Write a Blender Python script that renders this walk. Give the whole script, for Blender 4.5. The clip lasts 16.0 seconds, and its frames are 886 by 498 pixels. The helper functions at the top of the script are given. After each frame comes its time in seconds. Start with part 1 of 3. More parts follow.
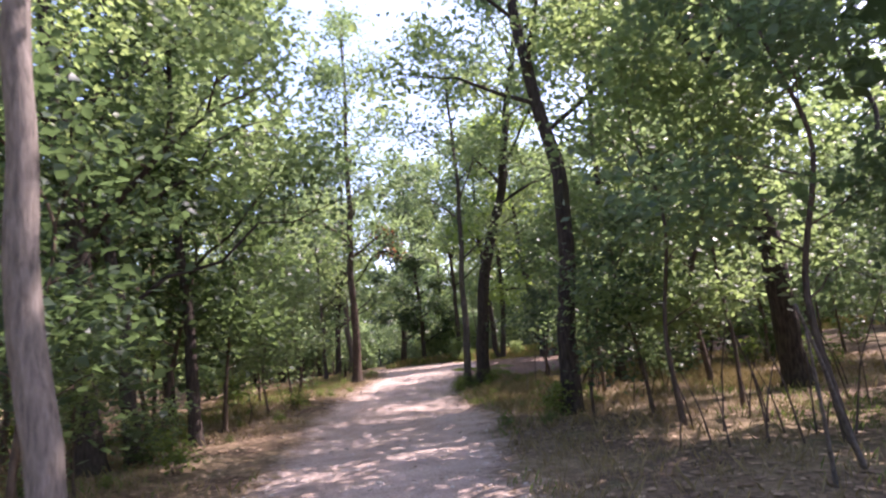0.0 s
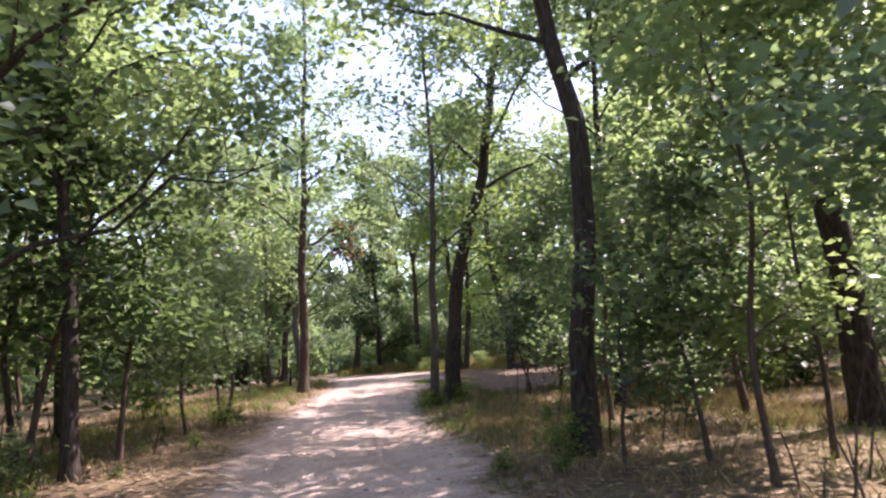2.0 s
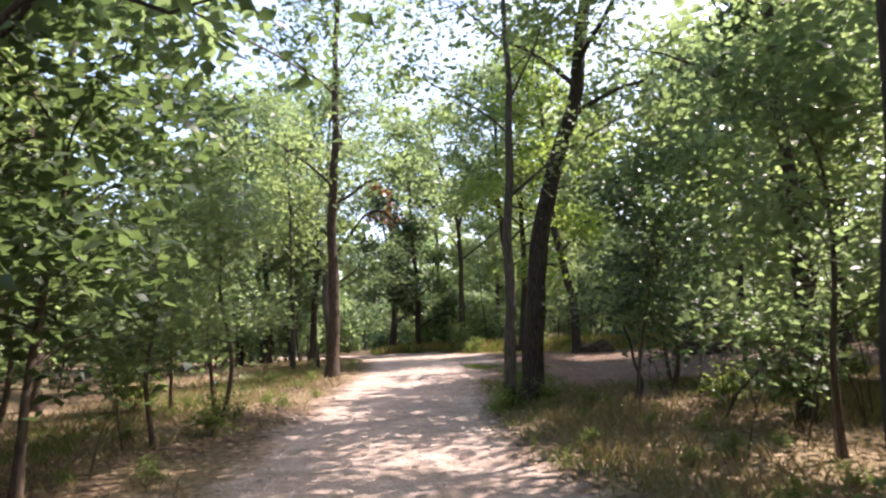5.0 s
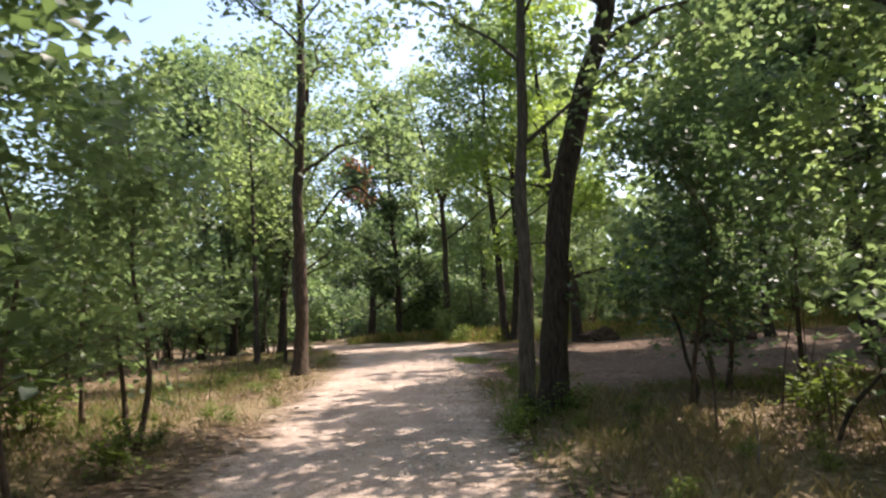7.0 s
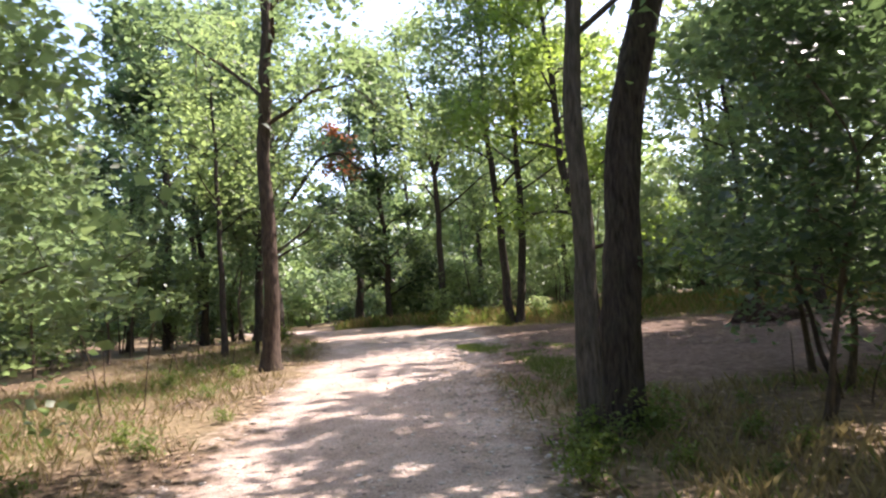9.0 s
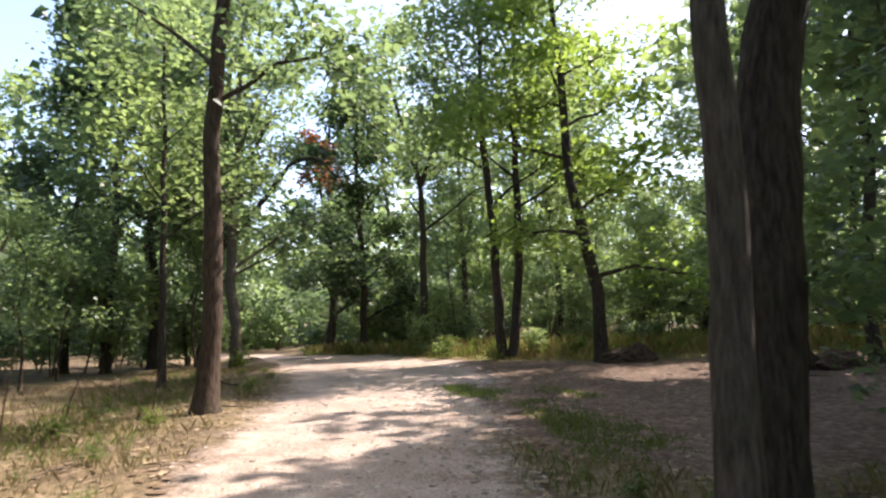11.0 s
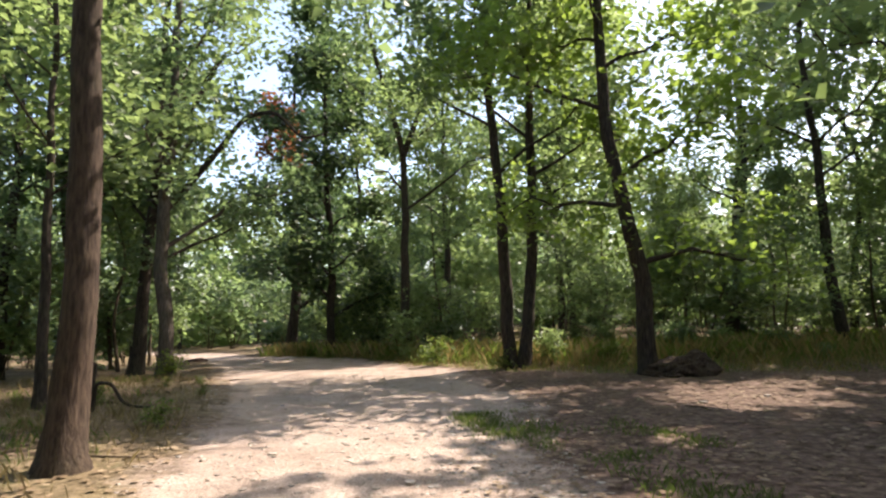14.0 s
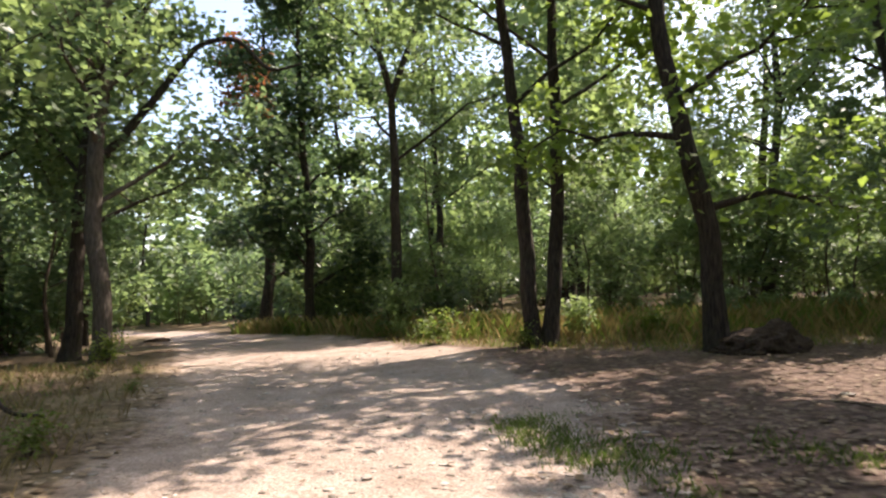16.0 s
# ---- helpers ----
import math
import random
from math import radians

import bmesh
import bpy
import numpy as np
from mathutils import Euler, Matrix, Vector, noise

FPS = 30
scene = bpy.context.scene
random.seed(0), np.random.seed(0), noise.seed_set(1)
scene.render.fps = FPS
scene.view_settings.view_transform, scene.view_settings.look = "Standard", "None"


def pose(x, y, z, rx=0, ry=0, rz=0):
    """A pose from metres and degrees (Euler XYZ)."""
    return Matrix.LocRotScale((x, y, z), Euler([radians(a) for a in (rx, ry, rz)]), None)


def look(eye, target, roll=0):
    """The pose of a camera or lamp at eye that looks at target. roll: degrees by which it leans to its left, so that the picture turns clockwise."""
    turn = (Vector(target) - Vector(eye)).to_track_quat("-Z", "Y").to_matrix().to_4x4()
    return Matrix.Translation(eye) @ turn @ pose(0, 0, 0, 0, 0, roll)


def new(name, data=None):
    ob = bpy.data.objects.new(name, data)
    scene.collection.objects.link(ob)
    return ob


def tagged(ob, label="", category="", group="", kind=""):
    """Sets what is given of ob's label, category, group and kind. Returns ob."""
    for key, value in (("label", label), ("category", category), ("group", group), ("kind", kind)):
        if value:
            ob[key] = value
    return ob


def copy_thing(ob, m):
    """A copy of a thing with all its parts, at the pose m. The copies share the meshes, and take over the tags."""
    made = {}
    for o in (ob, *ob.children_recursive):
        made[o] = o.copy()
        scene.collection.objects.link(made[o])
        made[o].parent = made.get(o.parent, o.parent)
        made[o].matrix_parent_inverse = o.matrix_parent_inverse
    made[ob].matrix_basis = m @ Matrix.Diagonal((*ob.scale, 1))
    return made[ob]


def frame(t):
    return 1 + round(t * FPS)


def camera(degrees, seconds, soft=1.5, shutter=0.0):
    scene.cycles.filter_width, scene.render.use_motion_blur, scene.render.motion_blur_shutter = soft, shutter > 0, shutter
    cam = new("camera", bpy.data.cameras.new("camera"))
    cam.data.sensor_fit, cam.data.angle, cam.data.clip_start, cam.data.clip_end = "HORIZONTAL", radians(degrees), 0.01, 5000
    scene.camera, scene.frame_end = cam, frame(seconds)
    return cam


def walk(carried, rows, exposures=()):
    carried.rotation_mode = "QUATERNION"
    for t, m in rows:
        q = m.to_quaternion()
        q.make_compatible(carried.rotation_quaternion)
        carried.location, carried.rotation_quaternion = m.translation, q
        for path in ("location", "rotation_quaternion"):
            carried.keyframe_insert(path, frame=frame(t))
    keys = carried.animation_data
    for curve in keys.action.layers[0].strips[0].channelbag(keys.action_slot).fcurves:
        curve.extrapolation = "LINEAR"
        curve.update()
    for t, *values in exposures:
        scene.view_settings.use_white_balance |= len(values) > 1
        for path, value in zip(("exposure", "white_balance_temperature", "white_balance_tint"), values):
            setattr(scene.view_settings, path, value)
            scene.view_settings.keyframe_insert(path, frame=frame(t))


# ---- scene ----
cam = camera(67.0, 16.0, soft=2.3, shutter=0.4)
ROWS = [
    (0.0, -0.03, 0.026, 1.167, 98.02, 4.44, 0.43),
    (0.5, -0.104, 0.78, 1.167, 97.65, 4.37, -1.33),
    (1.0, -0.26, 1.624, 1.174, 97.41, 3.74, -2.72),
    (1.5, -0.233, 2.461, 1.105, 97.9, 3.04, -3.79),
    (2.0, -0.326, 3.226, 1.2, 98.47, 2.38, -3.56),
    (2.5, -0.309, 3.925, 1.183, 97.83, 1.95, -2.04),
    (3.0, -0.479, 4.796, 1.127, 96.06, 1.7, -0.3),
    (3.5, -0.56, 5.552, 1.063, 94.74, 1.79, -0.28),
    (4.0, -0.669, 6.4, 1.125, 95.91, 1.47, -0.43),
    (6.5, -1.039, 10.368, 1.338, 96.82, 0.75, -1.3),
    (7.0, -1.054, 11.114, 1.332, 95.36, 1.73, -2.68),
    (7.5, -1.187, 11.896, 1.343, 94.06, 2.17, -3.46),
    (8.0, -1.149, 12.661, 1.285, 93.37, 2.63, -3.63),
    (8.5, -1.209, 13.543, 1.259, 93.4, 2.77, -3.51),
    (9.0, -1.169, 14.291, 1.275, 93.79, 2.73, -3.65),
    (11.5, -1.161, 18.054, 1.336, 96.09, -0.25, -6.4),
    (12.0, -1.302, 18.819, 1.33, 95.6, -0.49, -7.63),
    (12.5, -1.343, 19.537, 1.307, 95.12, -0.71, -8.16),
    (13.0, -1.431, 20.272, 1.322, 95.15, -0.66, -7.85),
    (13.5, -1.329, 21.089, 1.309, 95.3, -0.37, -8.1),
    (14.0, -1.358, 21.867, 1.304, 95.72, -0.25, -8.59),
    (14.5, -1.243, 22.607, 1.264, 95.44, -0.09, -9.23),
    (15.0, -1.35, 23.441, 1.253, 94.91, 0.14, -9.28),
    (15.5, -1.331, 24.228, 1.216, 94.2, 0.52, -9.51),
    (16.0, -1.341, 25.109, 1.182, 93.41, 0.64, -10.2),
]
walk(cam, [(t, pose(x, y, z, rx, ry, rz)) for t, x, y, z, rx, ry, rz in ROWS],
     exposures=[(0.0, 1.83, 6120, 37), (1.5, 1.95, 6170, 35), (3.0, 1.8, 6480, 28), (4.0, 2.1, 6370, 30), (6.5, 1.48, 6680, 16), (9.0, 1.9, 6370, 23), (12.5, 1.45, 6660, 13), (16.0, 1.5, 6770, 17)])

# ---- world and sun ----
SUN_AZ, SUN_EL = radians(63.8), radians(52.6)  # azimuth from +y towards +x
world = bpy.data.worlds.new("sky")
scene.world = world
world.use_nodes = True
sky = world.node_tree.nodes.new("ShaderNodeTexSky")
sky.sky_type, sky.sun_disc = "NISHITA", False
sky.sun_elevation, sky.sun_rotation = SUN_EL, SUN_AZ
sky.dust_density = 2.0
background = world.node_tree.nodes["Background"]
background.inputs[1].default_value = 0.15
world.node_tree.links.new(sky.outputs[0], background.inputs[0])
sun_way = Vector((math.sin(SUN_AZ) * math.cos(SUN_EL), math.cos(SUN_AZ) * math.cos(SUN_EL), math.sin(SUN_EL)))
sun = new("sun", bpy.data.lights.new("sun", "SUN"))
sun.data.energy, sun.data.angle, sun.data.color = 4.0, radians(0.55), (1.0, 0.93, 0.83)
sun.matrix_world = look(Vector((20, 38, 0)) + sun_way * 60, (20, 38, 0))


# ---- materials ----
def material(name, rough=0.8, spec=0.3):
    m = bpy.data.materials.new(name)
    m.use_nodes = True
    b = m.node_tree.nodes["Principled BSDF"]
    b.inputs["Roughness"].default_value = rough
    b.inputs["Specular IOR Level"].default_value = spec
    return m, m.node_tree.nodes, m.node_tree.links, b


def noise_node(nodes, links, scale, detail=4, coord=None, rough=0.6):
    n = nodes.new("ShaderNodeTexNoise")
    n.inputs["Scale"].default_value, n.inputs["Detail"].default_value, n.inputs["Roughness"].default_value = scale, detail, rough
    if coord:
        links.new(coord, n.inputs["Vector"])
    return n


def ramp(nodes, links, source, stops):
    r = nodes.new("ShaderNodeValToRGB")
    while len(r.color_ramp.elements) < len(stops):
        r.color_ramp.elements.new(0.5)
    for e, (at, colour) in zip(r.color_ramp.elements, stops):
        e.position, e.color = at, (*colour, 1)
    links.new(source, r.inputs[0])
    return r


def mix(nodes, links, fac, a, b, mode="MIX"):
    n = nodes.new("ShaderNodeMix")
    n.data_type, n.blend_type = "RGBA", mode
    for sock, v in ((n.inputs[0], fac), (n.inputs[6], a), (n.inputs[7], b)):
        if isinstance(v, (float, int)):
            sock.default_value = v
        elif isinstance(v, tuple):
            sock.default_value = (*v, 1)
        else:
            links.new(v, sock)
    return n.outputs[2]


def bump(nodes, links, b, height, strength, distance):
    n = nodes.new("ShaderNodeBump")
    n.inputs["Strength"].default_value, n.inputs["Distance"].default_value = strength, distance
    links.new(height, n.inputs["Height"])
    links.new(n.outputs[0], b.inputs["Normal"])


def leaf_material(name, dark, light, glow, through_share=0.45, rough=0.42, spec=0.35):
    m, nodes, links, b = material(name, rough, spec)
    geo = nodes.new("ShaderNodeNewGeometry")
    info = nodes.new("ShaderNodeObjectInfo")
    r = ramp(nodes, links, geo.outputs["Random Per Island"], [(0.0, dark), (0.6, tuple((d + l) / 2 for d, l in zip(dark, light))), (1.0, light)])
    tree_tone = ramp(nodes, links, info.outputs["Random"], [(0.0, (0.78, 0.82, 0.85)), (1.0, (1.2, 1.15, 0.95))])
    colour = mix(nodes, links, 1.0, r.outputs[0], tree_tone.outputs[0], "MULTIPLY")
    links.new(colour, b.inputs["Base Color"])
    t = nodes.new("ShaderNodeBsdfTranslucent")
    tint = mix(nodes, links, 1.0, ramp(nodes, links, geo.outputs["Random Per Island"], [(0.0, tuple(g * 0.75 for g in glow)), (1.0, glow)]).outputs[0], tree_tone.outputs[0], "MULTIPLY")
    links.new(tint, t.inputs[0])
    ms = nodes.new("ShaderNodeMixShader")
    ms.inputs[0].default_value = through_share
    links.new(b.outputs[0], ms.inputs[1])
    links.new(t.outputs[0], ms.inputs[2])
    links.new(ms.outputs[0], nodes["Material Output"].inputs[0])
    return m


def bark_material(name, dark, light, moss=0.25):
    m, nodes, links, b = material(name, 0.9, 0.15)
    tc = nodes.new("ShaderNodeTexCoord")
    mp = nodes.new("ShaderNodeMapping")
    mp.inputs["Scale"].default_value = (1, 1, 0.18)
    links.new(tc.outputs["Object"], mp.inputs[0])
    ridges = noise_node(nodes, links, 28, 5, mp.outputs[0], 0.65)
    patches = noise_node(nodes, links, 2.2, 3, tc.outputs["Object"])
    base = ramp(nodes, links, ridges.outputs[0], [(0.32, dark), (0.68, light)])
    green = ramp(nodes, links, patches.outputs[0], [(0.52, (0, 0, 0)), (0.72, (moss, moss, moss))])
    links.new(mix(nodes, links, green.outputs[0], base.outputs[0], (0.07, 0.085, 0.04)), b.inputs["Base Color"])
    bump(nodes, links, b, ridges.outputs[0], 0.9, 0.03)
    return m


LEAF = leaf_material("leaf_green", (0.05, 0.085, 0.04), (0.125, 0.165, 0.083), (0.36, 0.49, 0.19), 0.48)
# lighter copy of LEAF, with sunlight put into the leaf colour
LEAF_SUNLIT = leaf_material("leaf_sunlit_green", (0.07, 0.12, 0.035), (0.13, 0.19, 0.06), (0.4, 0.55, 0.1), 0.55)
LEAF_DARK = leaf_material("leaf_deep_green", (0.032, 0.058, 0.032), (0.075, 0.105, 0.058), (0.19, 0.29, 0.1), 0.4)
LEAF_DEAD = leaf_material("leaf_rust", (0.16, 0.06, 0.03), (0.32, 0.15, 0.08), (0.4, 0.16, 0.07), 0.35, 0.7, 0.1)
GRASS_DRY = leaf_material("grass_straw", (0.2, 0.15, 0.075), (0.4, 0.31, 0.16), (0.3, 0.24, 0.11), 0.3, 0.7, 0.15)
GRASS_GREEN = leaf_material("grass_green", (0.06, 0.1, 0.025), (0.16, 0.19, 0.06), (0.26, 0.36, 0.07), 0.35, 0.6, 0.2)
LITTER = leaf_material("litter_brown", (0.16, 0.105, 0.065), (0.42, 0.31, 0.21), (0.16, 0.1, 0.05), 0.12, 0.8, 0.15)
BARK = bark_material("bark_dark", (0.022, 0.017, 0.014), (0.095, 0.073, 0.058))
BARK_PALE = bark_material("bark_pale", (0.1, 0.085, 0.07), (0.26, 0.22, 0.18), 0.12)
EARTH = bark_material("root_earth", (0.03, 0.02, 0.015), (0.11, 0.072, 0.052), 0.0)
BARK_MID = bark_material("bark_brown_grey", (0.05, 0.041, 0.034), (0.16, 0.13, 0.105), 0.2)
BARK_BROWN = bark_material("bark_brown", (0.032, 0.023, 0.018), (0.12, 0.085, 0.062), 0.15)
TWIG = bark_material("twig_brown", (0.05, 0.035, 0.025), (0.15, 0.11, 0.08))


def stone_material():
    m, nodes, links, b = material("stone_pale", 0.85, 0.25)
    geo = nodes.new("ShaderNodeNewGeometry")
    tc = nodes.new("ShaderNodeTexCoord")
    n = noise_node(nodes, links, 30, 4, tc.outputs["Object"])
    c = ramp(nodes, links, geo.outputs["Random Per Island"], [(0.0, (0.27, 0.22, 0.18)), (0.5, (0.42, 0.36, 0.3)), (1.0, (0.58, 0.52, 0.45))])
    links.new(mix(nodes, links, 0.5, c.outputs[0], ramp(nodes, links, n.outputs[0], [(0.3, (0.4, 0.38, 0.36)), (0.7, (1, 1, 1))]).outputs[0], "MULTIPLY"), b.inputs["Base Color"])
    bump(nodes, links, b, n.outputs[0], 0.5, 0.01)
    return m


STONE = stone_material()


def ground_material():
    m, nodes, links, b = material("forest_ground", 0.92, 0.15)
    tc = nodes.new("ShaderNodeTexCoord")
    at = nodes.new("ShaderNodeAttribute")
    at.attribute_name = "edge"
    cl = nodes.new("ShaderNodeAttribute")
    cl.attribute_name = "clearing"
    p = tc.outputs["Object"]
    big, mid, fine, grit = (noise_node(nodes, links, s, d, p, 0.65) for s, d in ((0.35, 3), (1.6, 4), (9, 5), (38, 4)))
    # path: pale dust with gravel
    dust = ramp(nodes, links, mid.outputs[0], [(0.3, (0.29, 0.222, 0.178)), (0.5, (0.4, 0.312, 0.256)), (0.72, (0.49, 0.395, 0.33))])
    dust = mix(nodes, links, 0.8, dust.outputs[0], ramp(nodes, links, grit.outputs[0], [(0.38, (0.5, 0.48, 0.46)), (0.52, (1.0, 0.98, 0.97)), (0.66, (1.25, 1.22, 1.2))]).outputs[0], "MULTIPLY")
    # woodland floor: humus, leaf litter and straw
    humus = ramp(nodes, links, fine.outputs[0], [(0.3, (0.045, 0.03, 0.02)), (0.5, (0.11, 0.075, 0.048)), (0.7, (0.24, 0.165, 0.105))])
    straw = ramp(nodes, links, fine.outputs[0], [(0.3, (0.1, 0.075, 0.04)), (0.7, (0.28, 0.21, 0.12))])
    floor = mix(nodes, links, ramp(nodes, links, big.outputs[0], [(0.42, (0, 0, 0)), (0.6, (1, 1, 1))]).outputs[0], humus.outputs[0], straw.outputs[0])
    green = ramp(nodes, links, mid.outputs[0], [(0.55, (0, 0, 0)), (0.72, (0.55, 0.55, 0.55))])
    floor = mix(nodes, links, green.outputs[0], floor, (0.1, 0.115, 0.045))
    earth = ramp(nodes, links, fine.outputs[0], [(0.28, (0.065, 0.042, 0.031)), (0.5, (0.15, 0.1, 0.076)), (0.72, (0.29, 0.207, 0.158))])
    earth = mix(nodes, links, 0.5, earth.outputs[0], ramp(nodes, links, mid.outputs[0], [(0.35, (0.6, 0.56, 0.52)), (0.65, (1.1, 1.1, 1.1))]).outputs[0], "MULTIPLY")
    floor = mix(nodes, links, cl.outputs["Fac"], floor, earth)

    def maths(op, x, y):
        n = nodes.new("ShaderNodeMath")
        n.operation = op
        for sock, v in zip(n.inputs, (x, y)):
            if isinstance(v, (int, float)):
                sock.default_value = v
            else:
                links.new(v, sock)
        return n.outputs[0]
    ragged = maths("ADD", at.outputs["Fac"], maths("MULTIPLY", maths("SUBTRACT", mid.outputs[0], 0.5), 1.6))
    ragged = maths("ADD", ragged, maths("MULTIPLY", maths("SUBTRACT", fine.outputs[0], 0.5), 0.7))
    share = ramp(nodes, links, maths("ADD", maths("MULTIPLY", ragged, 0.9), 0.5), [(0.2, (0, 0, 0)), (0.75, (1, 1, 1))])
    links.new(mix(nodes, links, share.outputs[0], floor, dust), b.inputs["Base Color"])
    bump(nodes, links, b, maths("ADD", fine.outputs[0], maths("MULTIPLY", grit.outputs[0], 0.3)), 0.7, 0.06)
    return m


GROUND = ground_material()


# ---- mesh helpers ----
def mesh(name, verts, faces, mat, smooth=True):
    me = bpy.data.meshes.new(name)
    me.from_pydata([tuple(v) for v in verts], [], faces)
    me.materials.append(mat)
    if smooth:
        me.polygons.foreach_set("use_smooth", [True] * len(me.polygons))
    me.update()
    return me


def part(name, me, parent, label=""):
    ob = new(name, me)
    ob.parent = parent
    return tagged(ob, label)


def tube(points, radii, sides=10, rng=None, rough=0.0):
    """Verts and faces of a tapered, slightly uneven tube along points."""
    pts = np.array(points, float)
    verts, faces = [], []
    for i, p in enumerate(pts):
        way = Vector(pts[min(i + 1, len(pts) - 1)] - pts[max(i - 1, 0)]).normalized()
        side = way.cross(Vector((0.31, 0.95, 0.05))).normalized()
        up = way.cross(side)
        for k in range(sides):
            a = 2 * math.pi * k / sides
            r = radii[i] * (1 + (rough * rng.uniform(-1, 1) if rng else 0))
            verts.append(tuple(Vector(p) + side * math.cos(a) * r + up * math.sin(a) * r))
    for i in range(len(pts) - 1):
        for k in range(sides):
            a, b = i * sides + k, i * sides + (k + 1) % sides
            faces.append((a, b, b + sides, a + sides))
    faces.append(tuple(range((len(pts) - 1) * sides, len(pts) * sides)))
    return verts, faces


def join(pieces):
    verts, faces = [], []
    for v, f in pieces:
        o = len(verts)
        verts += v
        faces += [tuple(i + o for i in q) for q in f]
    return verts, faces


def spline(points, step):
    """Points along a smooth line through the given ones."""
    p = np.array(points, float)
    d = np.concatenate([[0], np.cumsum(np.linalg.norm(np.diff(p, axis=0), axis=1))])
    n = max(3, int(d[-1] / step) + 1)
    s = np.linspace(0, d[-1], n)
    out = np.stack([np.interp(s, d, p[:, k]) for k in range(3)], 1)
    for _ in range(2):
        out[1:-1] = (out[:-2] + 2 * out[1:-1] + out[2:]) / 4
    return out


def leaves_mesh(name, centres, sizes, rng, mat, droop=0.25, flat=0.75, width=0.36, tilt=None, dip=0.35):
    """Many small folded leaves, one island each."""
    n = len(centres)
    a = rng.uniform(0, 2 * np.pi, n)
    d = np.stack([np.cos(a), np.sin(a), rng.normal(-droop, dip, n)], 1)
    d /= np.linalg.norm(d, axis=1)[:, None]
    up = np.stack([rng.normal(0, 1 - flat + 0.25, n), rng.normal(0, 1 - flat + 0.25, n), np.ones(n)], 1)
    if tilt is not None:
        up[:, :2] += tilt
    s = np.cross(d, up)
    s /= np.linalg.norm(s, axis=1)[:, None]
    u = np.cross(s, d)
    z = np.asarray(sizes)[:, None]
    fold = rng.uniform(0.02, 0.2, n)[:, None] * min(1, dip / 0.35)
    w = width * rng.uniform(0.8, 1.25, n)[:, None]
    v = np.stack([centres - d * z * 0.5, centres - d * z * 0.05 + s * z * w + u * z * fold, centres + d * z * 0.5 - u * z * fold * 0.6,
                  centres - d * z * 0.05 - s * z * w + u * z * fold], 1).reshape(-1, 3)
    me = bpy.data.meshes.new(name)
    me.vertices.add(4 * n)
    me.vertices.foreach_set("co", v.astype(np.float32).ravel())
    i = np.arange(n)[:, None] * 4
    tri = np.concatenate([i + [0, 1, 2], i + [0, 2, 3]], 1).reshape(-1)
    me.loops.add(6 * n)
    me.loops.foreach_set("vertex_index", tri.astype(np.int32))
    me.polygons.add(2 * n)
    me.polygons.foreach_set("loop_start", np.arange(2 * n, dtype=np.int32) * 3)
    me.materials.append(mat)
    me.update(calc_edges=True)
    me.validate()
    return me


# ---- ground ----
LEFT_Y, LEFT_X = [-6.14, 0.16, 7.76, 14.03, 19.02, 25.3, 31.65, 35.54, 40.08, 47.68, 52.35, 62.54, 82.18, 101.04], [-1.86, -1.96, -2.27, -2.86, -3.15, -3.03, -3.02, -3.53, -4.25, -6.06, -7.42, -10.14, -25.89, -59.89]
RIGHT_Y, RIGHT_X = [-6.4, -0.11, 6.88, 12.57, 16.34, 20.67, 25.0, 28.67, 32.3, 37.35, 44.03, 50.4, 62.22, 82.18, 101.04], [0.41, 0.41, 0.43, 0.66, 0.08, -0.04, 0.13, 0.7, 1.56, 1.28, -1.34, -3.96, -7.5, -21.89, -54.89]


def ground_z(x, y):
    x, y = np.asarray(x, float), np.asarray(y, float)
    u, v = np.clip(x, -12, 14) / 10, np.clip(y, 0, 56) / 20 - 1
    z = -0.19 + 0.232 * u + 0.275 * v + 0.009 * u * v + 0.049 * v ** 2 - 0.139 * v ** 3 + 0.148 * u * v * v
    z = z + 0.025 * np.sin(x * 1.3 + y * 0.35) * np.sin(y * 0.9 - x * 0.4) + 0.012 * np.sin(3.1 * x - y) * np.sin(2.3 * y + x)
    z = z - 0.05 * np.clip(path_edge(x, y) + 0.3, 0, 0.7)
    return z


def path_edge(x, y):
    """Metres inside the path's edge (outside: minus)."""
    return np.minimum(np.asarray(x) - np.interp(y, LEFT_Y, LEFT_X), np.interp(y, RIGHT_Y, RIGHT_X) - np.asarray(x))


def clearing(x, y):
    """1 on the bare, trodden clearing beside the path."""
    back = np.interp(x, [-5.15, -2.43, 0.32, 2.05, 4.52, 8.39, 15.1], [51.06, 43.86, 40.33, 37.36, 35.38, 34.58, 33.75])
    front = np.interp(x, [-3.14, 0.32, 1.79, 7.61, 15.4], [38.02, 25.6, 22.99, 23.28, 28.18])
    inside = np.minimum(np.minimum(back - y, y - front), np.minimum(15 - x, x + 4.5))
    return np.clip(inside / 1.2 + 0.4, 0, 1)


def axis(lo, hi, step, far):
    inner = np.arange(lo, hi + step, step)
    g = step * np.cumsum(1.35 ** np.arange(1, 60))
    g = g[g < far]
    return np.concatenate([lo - g[::-1], inner, inner[-1] + g])


